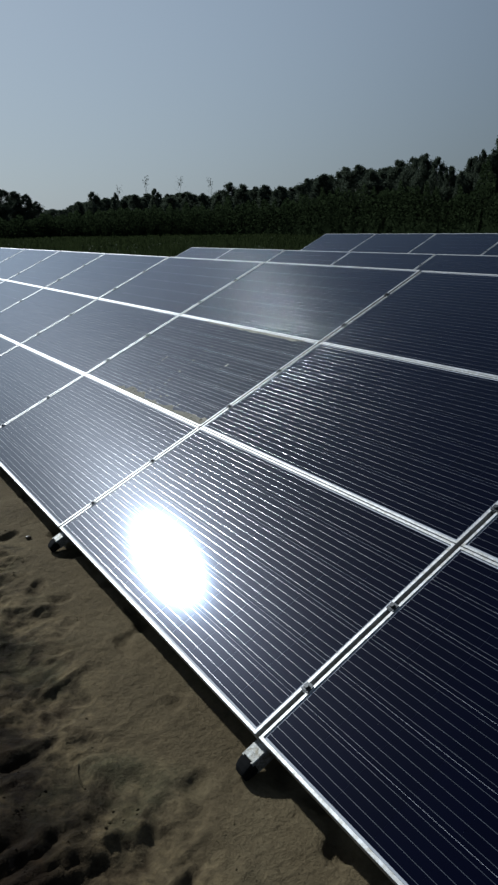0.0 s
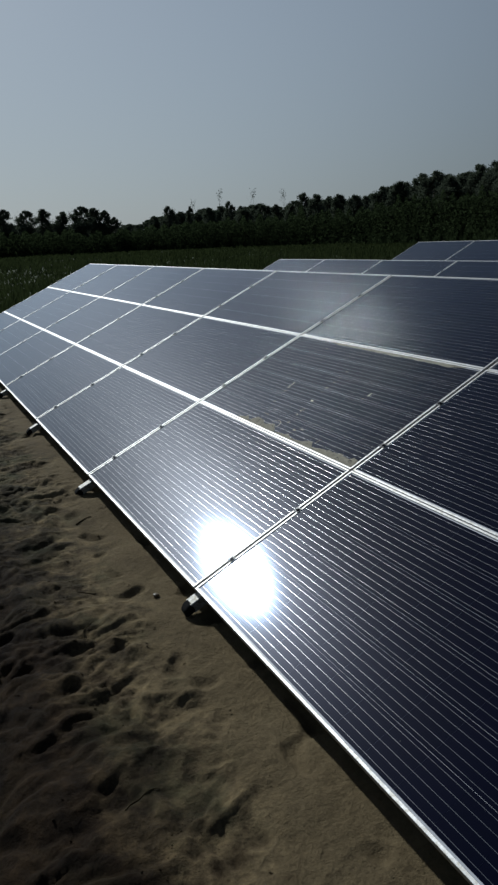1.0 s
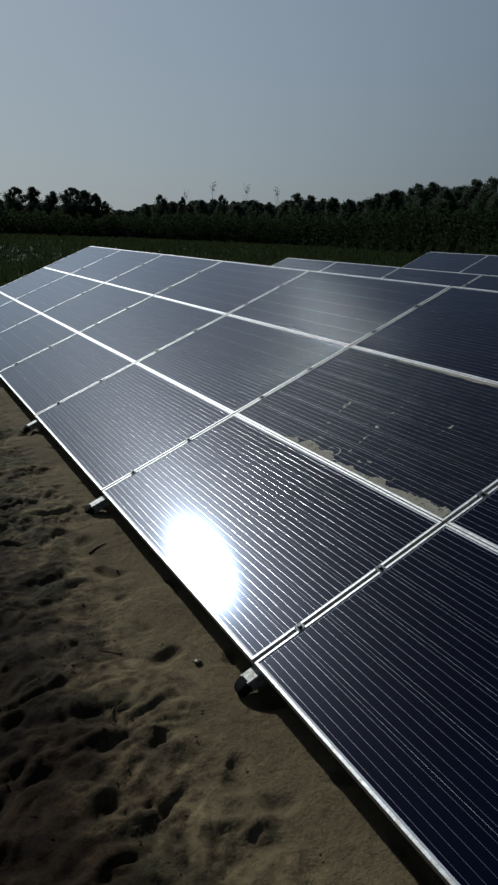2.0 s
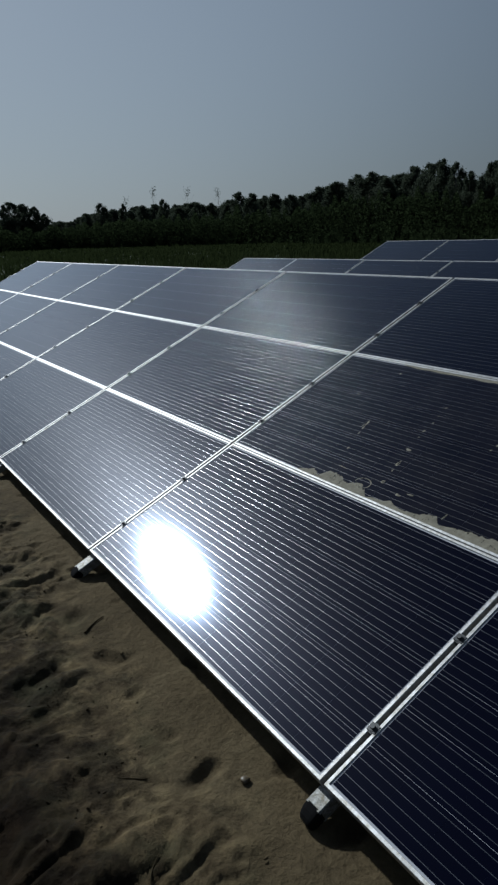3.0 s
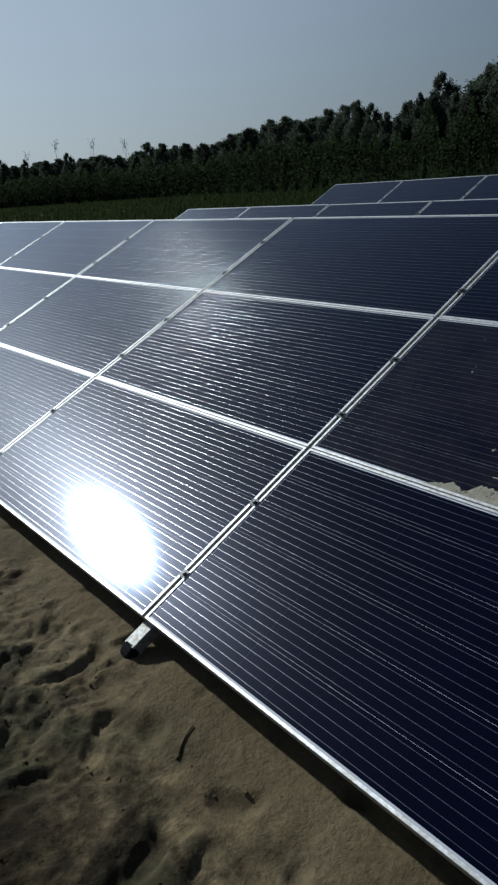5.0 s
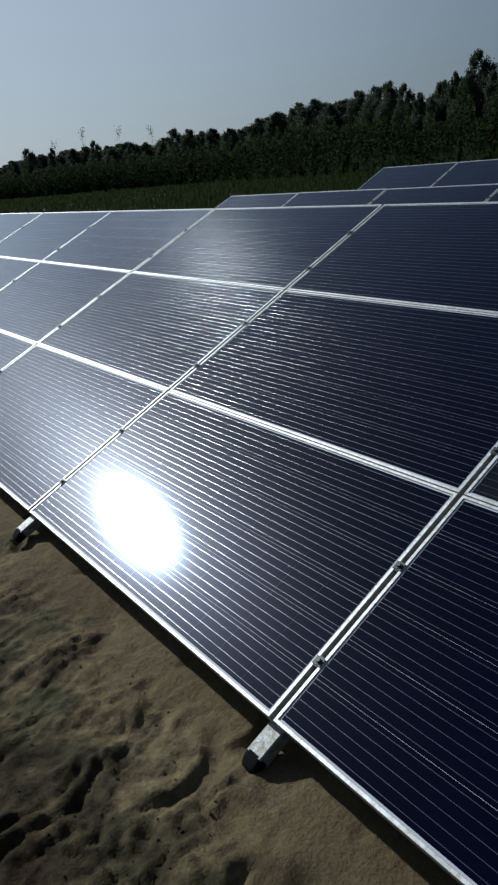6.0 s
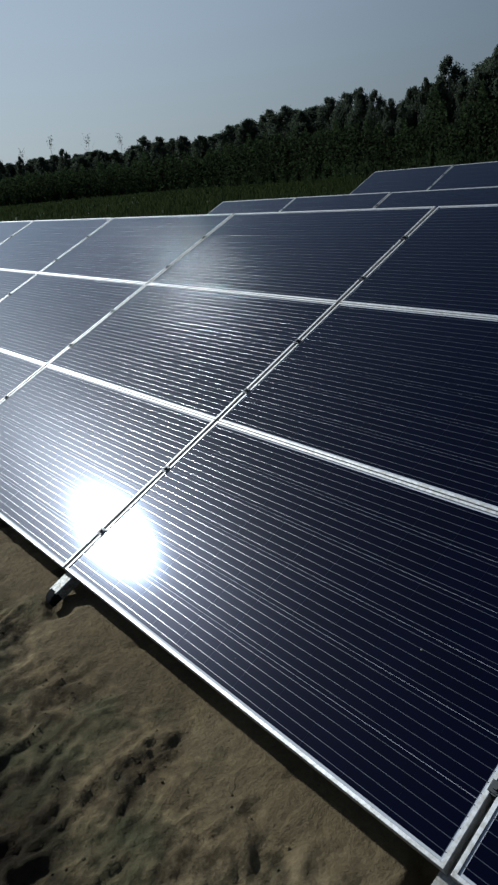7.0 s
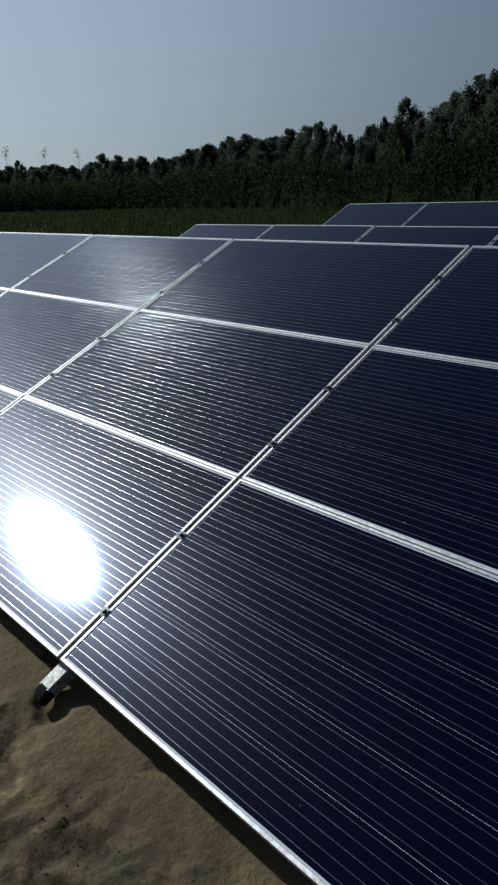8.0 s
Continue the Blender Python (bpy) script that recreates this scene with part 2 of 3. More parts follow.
def box(bm, lo, hi, bevel=0.0):
    made = bmesh.ops.create_cube(bm, size=1.0)
    size = Vector(hi) - Vector(lo)
    for v in made["verts"]:
        v.co = Vector((lo[i] + (v.co[i] + 0.5) * size[i] for i in range(3)))
    if bevel:
        edges = list({e for v in made["verts"] for e in v.link_edges})
        bmesh.ops.bevel(bm, geom=edges, offset=bevel, segments=2, affect="EDGES", profile=0.6)
    return bm


def sweep(bm, profile, path_points, closed_profile=True):
    """Extrudes an (a, b) profile along straight x, from x0 to x1: profile is in y, z."""
    x0, x1 = path_points
    rings = [[bm.verts.new((x, a, b)) for a, b in profile] for x in (x0, x1)]
    n = len(profile)
    for i in range(n if closed_profile else n - 1):
        j = (i + 1) % n
        bm.faces.new((rings[0][i], rings[0][j], rings[1][j], rings[1][i]))
    return rings


# ---- ground: one sheet to the horizon ----


def smooth_step(a, b, v):
    k = min(1.0, max(0.0, (v - a) / (b - a)))
    return k * k * (3 - 2 * k)


def ground_height(x, y):
    z = 0.22 * smooth_step(6.5, 8.5, x)
    p = Vector((x, y, 0))
    near = smooth_step(-0.22, -0.42, x - 0.15 * smooth_step(2.8, 5.0, y) + 0.3 * noise.noise((y * 1.3, 3.1, 0)) + 0.12 * noise.noise((y * 4.0, x * 4.0, 1.0)))
    rough = smooth_step(-3.6, -2.2, x) * near * smooth_step(-12, -4, y) * (1 - smooth_step(16, 22, y))
    if rough > 0:
        bent = p + 0.1 * Vector((noise.noise(p * 4), noise.noise(p * 4 + Vector((9, 0, 0))), 0))
        across = Vector((bent.x * 0.95 + bent.y * 0.31, bent.y * 0.95 - bent.x * 0.31, 0))  # rills and treads run out from the panels, a little slantwise
        treads = noise.noise(Vector((across.x * 2.2, across.y * 7.0, 1.0)))
        rills = 0.22 - abs(noise.noise(Vector((across.x * 3.0, across.y * 9.5, 4.0)))) - 0.5 * abs(noise.noise(Vector((across.x * 6.5, across.y * 19.0, 7.0))))
        crumble = 0.0
        for f, amp in ((3.1, 0.028), (6.8, 0.026)):
            crumble += amp * noise.noise(Vector((across.x * f, across.y * f * 2.2, f)))
        for f, amp in ((11.0, 0.036), (20.0, 0.018)):
            crumble += amp * (abs(noise.noise(bent * f + Vector((f, 1, 2)))) - 0.2)
        crumble += 0.012 * (abs(noise.noise(bent * 37.0 + Vector((5, 3, 2)))) - 0.2)
        worn = 0.6 + 0.4 * smooth_step(-0.25, 0.25, noise.noise(p * 1.3 + Vector((0, 4, 4))))
        ridge = math.exp(-((x + 0.8 + 0.16 * noise.noise((y * 0.9, 7.7, 0))) / 0.22) ** 2)
        h = 0.02 * treads - 0.038 * worn * rills + worn * crumble * 0.85 + 0.045 * ridge
        if h < -0.012:
            h = -0.012 - 0.022 * (1 - math.exp((h + 0.012) / 0.022))
        z += rough * (1 - 0.65 * smooth_step(-0.95, -1.3, x)) * h
        z -= 0.07 * smooth_step(-0.95, -1.35, x) * rough
    if abs(x) < 4 and -6 < y < 20:
        flat = 1 - near
        dent = max(0.0, noise.noise(p * 6.5 + Vector((2, 8, 5))) - 0.3)
        z += noise.noise(p * 2.0) * 0.008 + noise.noise(p * 9.0) * 0.005 + noise.noise(p * 24.0) * 0.0022 - 0.1 * dent * flat
    return z


def graded(lo, hi, step, far, growth=1.22):
    fine = list(np.arange(lo, hi, step))
    out, d = [], step
    v = hi
    while v < far:
        out.append(v)
        d *= growth
        v += d
    out.append(far)
    back, d, v = [], step, lo
    while v > -far:
        d *= growth
        v -= d
        back.append(max(v, -far))
    return back[::-1] + fine + out


gx, gy = graded(-1.75, 0.2, 0.0105, 2500), graded(-0.5, 8.6, 0.011, 2500)
verts = [(x, y, ground_height(x, y)) for y in gy for x in gx]
nx = len(gx)
faces = [(j * nx + i, j * nx + i + 1, (j + 1) * nx + i + 1, (j + 1) * nx + i) for j in range(len(gy) - 1) for i in range(nx - 1)]
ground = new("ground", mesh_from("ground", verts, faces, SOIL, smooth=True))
tagged(ground, "bare brown trampled soil turning into a green field", "ground", kind="structure")

# ---- solar arrays ----
TILT = 24.5
PITCH_ALONG, PITCH_UP = 2.0, 1.0305
GAP_ALONG, GAP_UP = 0.019, 0.0035
LONG, HIGH, DEEP = PITCH_ALONG - GAP_ALONG, PITCH_UP - GAP_UP, 0.038
LIP, MARGIN = 0.0130, 0.007


def frame_mesh():
    """Mitred rectangular frame with a bevelled lip, its top at z = 0; x up the slope, y along the row."""
    prof = [(0.0, -DEEP), (0.0, -0.0015), (0.0015, 0.0), (LIP - 0.001, 0.0), (LIP, -0.001), (LIP, -0.006), (0.003, -0.006), (0.003, -DEEP + 0.003), (0.025, -DEEP + 0.003), (0.025, -DEEP)]
    bm = bmesh.new()
    corners = [(0, 0, 1, 1), (HIGH, 0, -1, 1), (HIGH, LONG, -1, -1), (0, LONG, 1, -1)]
    rings = [[bm.verts.new((cx + sx * a, cy + sy * a, b)) for a, b in prof] for cx, cy, sx, sy in corners]
    n = len(prof)
    for r in range(4):
        one, two = rings[r], rings[(r + 1) % 4]
        for i in range(n):
            j = (i + 1) % n
            bm.faces.new((one[i], two[i], two[j], one[j]))
    bmesh.ops.recalc_face_normals(bm, faces=bm.faces)
    return bm


def quads_mesh(rects, z):
    bm = bmesh.new()
    for x0, y0, x1, y1 in rects:
        bm.faces.new([bm.verts.new((x, y, z)) for x, y in ((x0, y0), (x1, y0), (x1, y1), (x0, y1))])
    return bm


def make_panel(cell_mat, ribbon_mat, label):
    panel = new("solar_panel")
    tagged(panel, label, "solar panel", "solar panels")
    part("frame", frame_mesh(), ALU, panel, "brushed aluminium frame")
    bm = bmesh.new()
    box(bm, (LIP - 0.006, LIP - 0.006, -0.0085), (HIGH - LIP + 0.006, LONG - LIP + 0.006, -0.0045))
    part("backsheet", bm, BACKSHEET, panel, "white backsheet under glass")
    inset = LIP + MARGIN
    cx, cy = (HIGH - 2 * inset) / 6, (LONG - 2 * inset) / 12
    cells = [(inset + i * cx + 0.0007, inset + j * cy + 0.00015, inset + (i + 1) * cx - 0.0007, inset + (j + 1) * cy - 0.00015) for i in range(6) for j in range(12)]
    tagged(part("cell_layer", quads_mesh(cells, -0.0035), cell_mat, panel, "dark blue silicon cells under glass"), kind="stuff")
    bm = bmesh.new()
    half, crown = 0.0009, 0.000115
    arc = [(half * q, crown * (1 - abs(q) ** 3.5)) for q in (-1, -0.85, -0.7, -0.5, -0.25, 0, 0.25, 0.5, 0.7, 0.85, 1)]  # flat-topped ribbon with rounded sides
    for i in range(6):
        for k in range(5):
            x = inset + i * cx + (k + 0.5) * cx / 5
            ring = [[bm.verts.new((x + a, y, -0.0034 + h)) for a, h in arc] for y in (inset - 0.006, LONG - inset + 0.006)]
            for a in range(len(arc) - 1):
                bm.faces.new((ring[0][a], ring[0][a + 1], ring[1][a + 1], ring[1][a]))
    for f in bm.faces:
        f.smooth = True
        f.normal_update()
        if f.normal.z < 0:
            f.normal_flip()
    tagged(part("busbar", bm, ribbon_mat, panel, "thin silver busbar ribbons"), kind="stuff")
    bm = bmesh.new()
    box(bm, (HIGH - 0.2, LONG / 2 - 0.06, -0.03), (HIGH - 0.1, LONG / 2 + 0.06, -0.0095), 0.004)
    part("junction_box", bm, PLASTIC, panel, "black plastic junction box")
    return panel


def channel_mesh(length, wide, tall, sheet=0.004, lip=0.018):
    """A lipped C-section lying along +x from 0, open side down, its top at z = 0."""
    w = wide / 2
    outer = [(-w, -tall), (-w, -0.004), (-w + 0.004, 0), (w - 0.004, 0), (w, -0.004), (w, -tall), (w - lip, -tall), (w - lip, -tall + sheet), (w - sheet, -tall + sheet), (w - sheet, -sheet), (-w + sheet, -sheet), (-w + sheet, -tall + sheet), (-w + lip, -tall + sheet), (-w + lip, -tall)]
    bm = bmesh.new()
    rings = sweep(bm, outer, (0, length))
    for r in rings:
        bm.faces.new(r)
    bmesh.ops.recalc_face_normals(bm, faces=bm.faces)
    return bm


def clamp_mesh():
    bm = bmesh.new()
    box(bm, (-0.016, -0.018, 0.0), (0.016, 0.018, 0.004), 0.001)
    box(bm, (-0.02, -0.007, -0.036), (0.02, 0.007, 0.0))
    return bm


def bolt_mesh():
    bm = bmesh.new()
    bmesh.ops.create_cone(bm, cap_ends=True, segments=6, radius1=0.0095, radius2=0.0085, depth=0.009, matrix=Matrix.Translation((0, 0, 0.0085)))
    bmesh.ops.create_cone(bm, cap_ends=True, segments=12, radius1=0.013, radius2=0.013, depth=0.002, matrix=Matrix.Translation((0, 0, 0.005)))
    return bm


def end_cap_mesh():
    """A soft black cover pulled over the rail's lower end: a rounded sleeve with a blunt nose, along -x from 0."""
    bm = bmesh.new()
    w, h = RAIL_WIDE / 2 + 0.002, RAIL_TALL
    rings = []
    for x, k, drop in ((0.006, 0.99, 0.0), (-0.018, 0.96, 0.003), (-0.036, 0.85, 0.008), (-0.046, 0.62, 0.012)):
        ring = []
        for i in range(16):
            a = 2 * math.pi * (i + 0.5) / 16
            c, d = math.cos(a), math.sin(a)
            y = math.copysign(abs(c) ** 0.45, c) * w * k
            z = math.copysign(abs(d) ** 0.45, d) * (h / 2 + 0.002) * k - h / 2 - drop
            ring.append(bm.verts.new((x, y, z)))
        rings.append(ring)
    for one, two in zip(rings, rings[1:]):
        for i in range(16):
            bm.faces.new((one[i], one[(i + 1) % 16], two[(i + 1) % 16], two[i]))
    bm.faces.new(rings[-1])
    bmesh.ops.recalc_face_normals(bm, faces=bm.faces)
    return bm


RAIL_WIDE, RAIL_TALL, RAIL_OUT = 0.066, 0.05, 0.085
slope = math.tan(radians(TILT))
fresh_panel = make_panel(CELL, RIBBON, "dark blue solar panel in an aluminium frame on a tilted rack")
dusty_panel = make_panel(CELL_DUSTY, RIBBON_DUSTY, "dusty dark solar panel with dried mud along its lower edge")


def table_pose(x, y, z):
    return pose(x, y, z, 0, -TILT, 0)


def make_array(x0, z0, ground_z, y_end, columns, dusty=None):
    """One tilted rack of three rows of landscape panels, whose lower edge lies at x0, z0; it ends at y_end."""
    base = table_pose(x0, 0, z0)
    rack = new("mounting_rack")
    rack.matrix_world = base
    tagged(rack, "galvanised steel rack of sloping rails carrying solar panels", "solar mounting", "mounting racks")
    first = y_end - columns * PITCH_ALONG
    rail_me = clamp_me = bolt_me = cap_me = None
    for k in range(columns + 1):
        y = first + k * PITCH_ALONG
        shift = 0.02 if k == 0 else -0.02 if k == columns else 0.0
        if rail_me is None:
            rail = part("rail", channel_mesh(3 * PITCH_UP + 0.06 + RAIL_OUT, RAIL_WIDE, RAIL_TALL), ZINC, rack, "galvanised steel rail")
            rail_me = rail.data
        else:
            rail = new("rail", rail_me)
            rail.parent = rack
            tagged(rail, "galvanised steel rail")
        out = {0: 0.066, 2: 0.062, 4: 0.108, 6: 0.102}.get(round(y), RAIL_OUT) if x0 == 0 else RAIL_OUT
        rail.location = (-out, y + shift, -DEEP - 0.010)
        if cap_me is None:
            cap = part("end_cap", end_cap_mesh(), PLASTIC, rail, "black plastic end cover")
            cap_me = cap.data
        else:
            cap = tagged(new("end_cap", cap_me), "black plastic end cover")
            cap.parent = rail
        for r in range(3):
            for at in (0.225, 0.64):
                if clamp_me is None:
                    clamp = part("clamp", clamp_mesh(), BOLT, rack, "dark metal panel clamp")
                    clamp_me = clamp.data
                    bolt = part("bolt", bolt_mesh(), BOLT, clamp)
                    bolt_me = bolt.data
                else:
                    clamp = tagged(new("clamp", clamp_me), "dark metal panel clamp")
                    clamp.parent = rack
                    bolt = new("bolt", bolt_me)
                    bolt.parent = clamp
                clamp.location = ((r + at) * PITCH_UP, y, 0.0005)
        for v in (0.55, 2.55):
            top = z0 + v * math.sin(radians(TILT)) - (DEEP + RAIL_TALL) * math.cos(radians(TILT))
            tall = top - ground_z + 0.15
            bm = bmesh.new()
            box(bm, (-0.035, -0.035, -tall), (0.035, 0.035, 0.03), 0.003)
            post = part("post", bm, ZINC, rack, "galvanised steel post")
            post.matrix_parent_inverse = base.inverted()
            post.matrix_basis = Matrix.Translation((x0 + v * math.cos(radians(TILT)) + 0.05, y + shift, top))
    for i in range(columns):
        for r in range(3):
            is_dusty = dusty == (round((first + i * PITCH_ALONG) / PITCH_ALONG), r)
            lean = random.uniform(-0.0008, 0.0008)
            at = base @ pose(r * PITCH_UP, first + i * PITCH_ALONG + GAP_ALONG / 2, lean, random.uniform(-0.05, 0.05), random.uniform(-0.06, 0.06), 0)
            if is_dusty:
                dusty_panel.matrix_world = at
            elif "placed" not in fresh_panel:
                fresh_panel["placed"] = 1
                fresh_panel.matrix_world = at
            else:
                copy_thing(fresh_panel, at)
    return rack


make_array(0.0, LIFT, 0.0, 14.0, 9, dusty=(1, 1))
make_array(4.718, LIFT - 0.131, 0.0, 14.08, 9)
make_array(8.82, LIFT + 0.113, 0.22, 13.76, 9)

# ---- dried mud on the dusty panel ----


def mud_blob(bm, cx, cy, rx, ry, seed, thick=0.0025):
    """A thin dried splash with an uneven rim, in the panel's own plane."""
    n = 14
    rim = []
    for i in range(n):
        a = 2 * math.pi * i / n
        k = 0.7 + 0.6 * noise.noise((math.cos(a) * 1.3 + seed, math.sin(a) * 1.3, seed * 0.7))
        rim.append((cx + rx * k * math.cos(a), cy + ry * k * math.sin(a)))
    low = [bm.verts.new((x, y, -0.0028)) for x, y in rim]
    mid = bm.verts.new((cx, cy, -0.0028 + thick))
    for i in range(n):
        bm.faces.new((low[i], low[(i + 1) % n], mid))


mud = new("mud_crust")
mud.matrix_world = table_pose(0, 0, LIFT) @ pose(PITCH_UP, 2 * 1.0 + GAP_ALONG / 2, 0)
tagged(mud, "pale dried mud crust along the lower edge of a panel", "mud")
bm = bmesh.new()
steps = 260
# how far the crust reaches up the glass, along the panel's lower edge
CRUST = ((0.02, 0.05), (0.2, 0.055), (0.36, 0.04), (0.43, 0.018), (0.5, 0.066), (0.56, 0.032), (0.65, 0.018), (0.73, 0.04), (0.79, 0.028), (0.86, 0.008), (0.9, 0.05), (0.97, 0.058), (1.04, 0.045), (1.1, 0.08), (1.17, 0.072), (1.22, 0.02), (1.27, 0.058), (1.33, 0.03), (1.4, 0.0))


def crust_reach(y):
    for (y0, r0), (y1, r1) in zip(CRUST, CRUST[1:]):
        if y <= y1:
            return r0 + (r1 - r0) * max(0.0, y - y0) / (y1 - y0)
    return 0.0


lows, highs, mids = [], [], []
for i in range(steps + 1):
    y = 0.02 + 1.38 * i / steps
    body = crust_reach(y + 0.02 * noise.noise((y * 9.0, 3.3, 0)))
    rise = max(0.0015, body * (1.0 + 0.4 * noise.noise((y * 10.0, 5.1, 0)) + 0.3 * noise.noise((y * 27.0, 2.1, 0)) + 0.25 * noise.noise((y * 80.0, 6.1, 0))))
    lows.append(bm.verts.new((LIP - 0.002, y, -0.0008)))
    mids.append(bm.verts.new((LIP + rise * 0.6, y, -0.0012)))
    highs.append(bm.verts.new((LIP + rise, y, -0.0034)))
for i in range(steps):
    bm.faces.new((lows[i], mids[i], mids[i + 1], lows[i + 1]))
    bm.faces.new((mids[i], highs[i], highs[i + 1], mids[i + 1]))
bmesh.ops.recalc_face_normals(bm, faces=bm.faces)
part("lower_crust", bm, MUD, mud)
for i, (u, v, ru, rv) in enumerate(((0.675, 1.57, 0.014, 0.008), (0.71, 1.575, 0.006, 0.006), (0.47, 1.297, 0.042, 0.016), (0.43, 1.285, 0.02, 0.01), (0.387, 1.272, 0.012, 0.007), (0.263, 1.23, 0.014, 0.009), (0.925, 1.465, 0.014, 0.018), (0.731, 0.967, 0.011, 0.009), (0.66, 0.955, 0.006, 0.007), (0.6, 0.943, 0.013, 0.006), (0.53, 0.942, 0.018, 0.009), (0.48, 0.93, 0.009, 0.008), (0.379, 0.91, 0.014, 0.016), (0.275, 0.882, 0.034, 0.013), (0.225, 0.872, 0.012, 0.007), (0.139, 0.853, 0.018, 0.01), (0.906, 1.646, 0.008, 0.008), (0.085, 0.438, 0.03, 0.006), (0.579, 0.528, 0.026, 0.012), (0.53, 0.54, 0.008, 0.006), (0.125, 0.665, 0.007, 0.03), (0.1, 0.72, 0.008, 0.024), (0.135, 1.14, 0.005, 0.04))):
    bm = bmesh.new()
    mud_blob(bm, u, v, ru, rv, i * 1.37 + 0.3)
    part("splash", bm, MUD, mud, "pale dried mud splash")
bm = bmesh.new()
inner, outer = [], []
for i in range(29):
    q = radians(-60 + 250 * i / 28)
    r, w = 0.034 - 0.006 * i / 28, 0.002 + 0.0022 * math.sin(math.pi * i / 28)
    cx, cy = 0.088, 0.945
    inner.append(bm.verts.new((cx + (r - w) * math.sin(q), cy - 1.5 * (r - w) * math.cos(q), -0.0031)))
    outer.append(bm.verts.new((cx + (r + w) * math.sin(q), cy - 1.5 * (r + w) * math.cos(q), -0.0027)))
for i in range(28):
    bm.faces.new((inner[i], outer[i], outer[i + 1], inner[i + 1]))
bmesh.ops.recalc_face_normals(bm, faces=bm.faces)
part("curled_drip", bm, MUD, mud, "thin curled drip of dried mud")
bm = bmesh.new()
lows, highs = [], []
for i in range(121):
    y = 0.12 + 1.4 * i / 120
    k = min(1.0, 3.5 * math.sin(math.pi * i / 120))
    lows.append(bm.verts.new((HIGH - LIP - 0.03 * k * (0.7 + 0.9 * abs(noise.noise((y * 6, 2.2, 0)))) - 0.001, y, -0.0033)))
    highs.append(bm.verts.new((HIGH - LIP + 0.002, y, -0.0006)))
for i in range(120):
    bm.faces.new((lows[i], highs[i], highs[i + 1], lows[i + 1]))
bmesh.ops.recalc_face_normals(bm, faces=bm.faces)
part("upper_crust", bm, MUD, mud)

# ---- trees ----


def crown_mesh(name, seed, height, width, clumps, leaves, bottom=0.25, peak=0.35, size=0.4, mat=None):
    """Many small leaf blades in uneven clumps hung round the upper trunk."""
    rnd = random.Random(seed)
    v, f = [], []
    for c in range(clumps):
        k = (c + rnd.random()) / clumps
        z = height * (bottom + (0.95 - bottom) * k)
        spread = width * 0.5 * (min(1.0, k / peak) if k < peak else ((1 - k) / (1 - peak)) ** 0.54) + 0.1
        a = rnd.random() * 2 * math.pi
        r = spread * rnd.uniform(0.25, 0.95)
        cx, cy = r * math.cos(a), r * math.sin(a)
        rad = ((0.2 + 0.3 * rnd.random()) * (0.45 + spread) * 0.75 + 0.22) * (1 - 0.36 * k)
        for _ in range(leaves):
            d = Vector((rnd.gauss(0, 1), rnd.gauss(0, 1), rnd.gauss(0, 1.15)))
            p = Vector((cx, cy, z)) + d * rad * 0.5
            if p.z > height * (1.0 - 0.04 * rnd.random()):
                continue
            one = Vector((rnd.gauss(0, 1), rnd.gauss(0, 1), rnd.gauss(0, 1) - 0.8)).normalized()
            two = one.cross(Vector((rnd.gauss(0, 1), rnd.gauss(0, 1), rnd.gauss(0, 1)))).normalized()
            s = size * rnd.uniform(0.6, 1.3)
            n = len(v)
            v += [tuple(p - one * s * 0.7), tuple(p + two * s * 0.28), tuple(p + one * s * 0.7), tuple(p - two * s * 0.28)]
            f.append((n, n + 1, n + 2, n + 3))
    return mesh_from(name, v, f, mat or LEAF)


def trunk_mesh(seed, height, radius, limbs):
    rnd = random.Random(seed + 99)
    v, f = [], []

    def tube(points, r0, r1):
        start = len(v)
        n = 7
        for i, q in enumerate(points):
            r = r0 + (r1 - r0) * i / (len(points) - 1)
            for s in range(n):
                a = 2 * math.pi * s / n
                v.append((q[0] + r * math.cos(a), q[1] + r * math.sin(a), q[2]))
        for i in range(len(points) - 1):
            for s in range(n):
                t2 = (s + 1) % n
                f.append((start + i * n + s, start + i * n + t2, start + (i + 1) * n + t2, start + (i + 1) * n + s))

    stem = []
    x = y = 0.0
    for i in range(8):
        stem.append((x, y, height * 0.95 * i / 7 - (0.2 if i == 0 else 0)))
        x += rnd.uniform(-0.12, 0.12)
        y += rnd.uniform(-0.12, 0.12)
    tube(stem, radius, radius * 0.15)
    for _ in range(limbs):
        i = rnd.randint(2, 6)
        q = Vector(stem[i])
        a = rnd.random() * 2 * math.pi
        l = height * rnd.uniform(0.08, 0.2)
        out = Vector((math.cos(a), math.sin(a), rnd.uniform(0.6, 1.4))).normalized()
        tube([q, q + out * l * 0.5, q + out * l + Vector((0, 0, l * 0.15))], radius * 0.35, radius * 0.06)
    return mesh_from("trunk", v, f, BARK, smooth=True)


def make_tree(seed, height, width, clumps, leaves, bottom, peak, label, size=0.4):
    tree = new("tree")
    tagged(tree, label, "tree", "trees of the distant line")
    trunk = new("trunk", trunk_mesh(seed, height, (0.005 if label == THIN else 0.014) * height, 7))
    trunk.parent = tree
    crown = new("crown", crown_mesh("crown", seed, height, width, clumps, leaves, bottom, peak, size))
    crown.parent = tree
    return tree


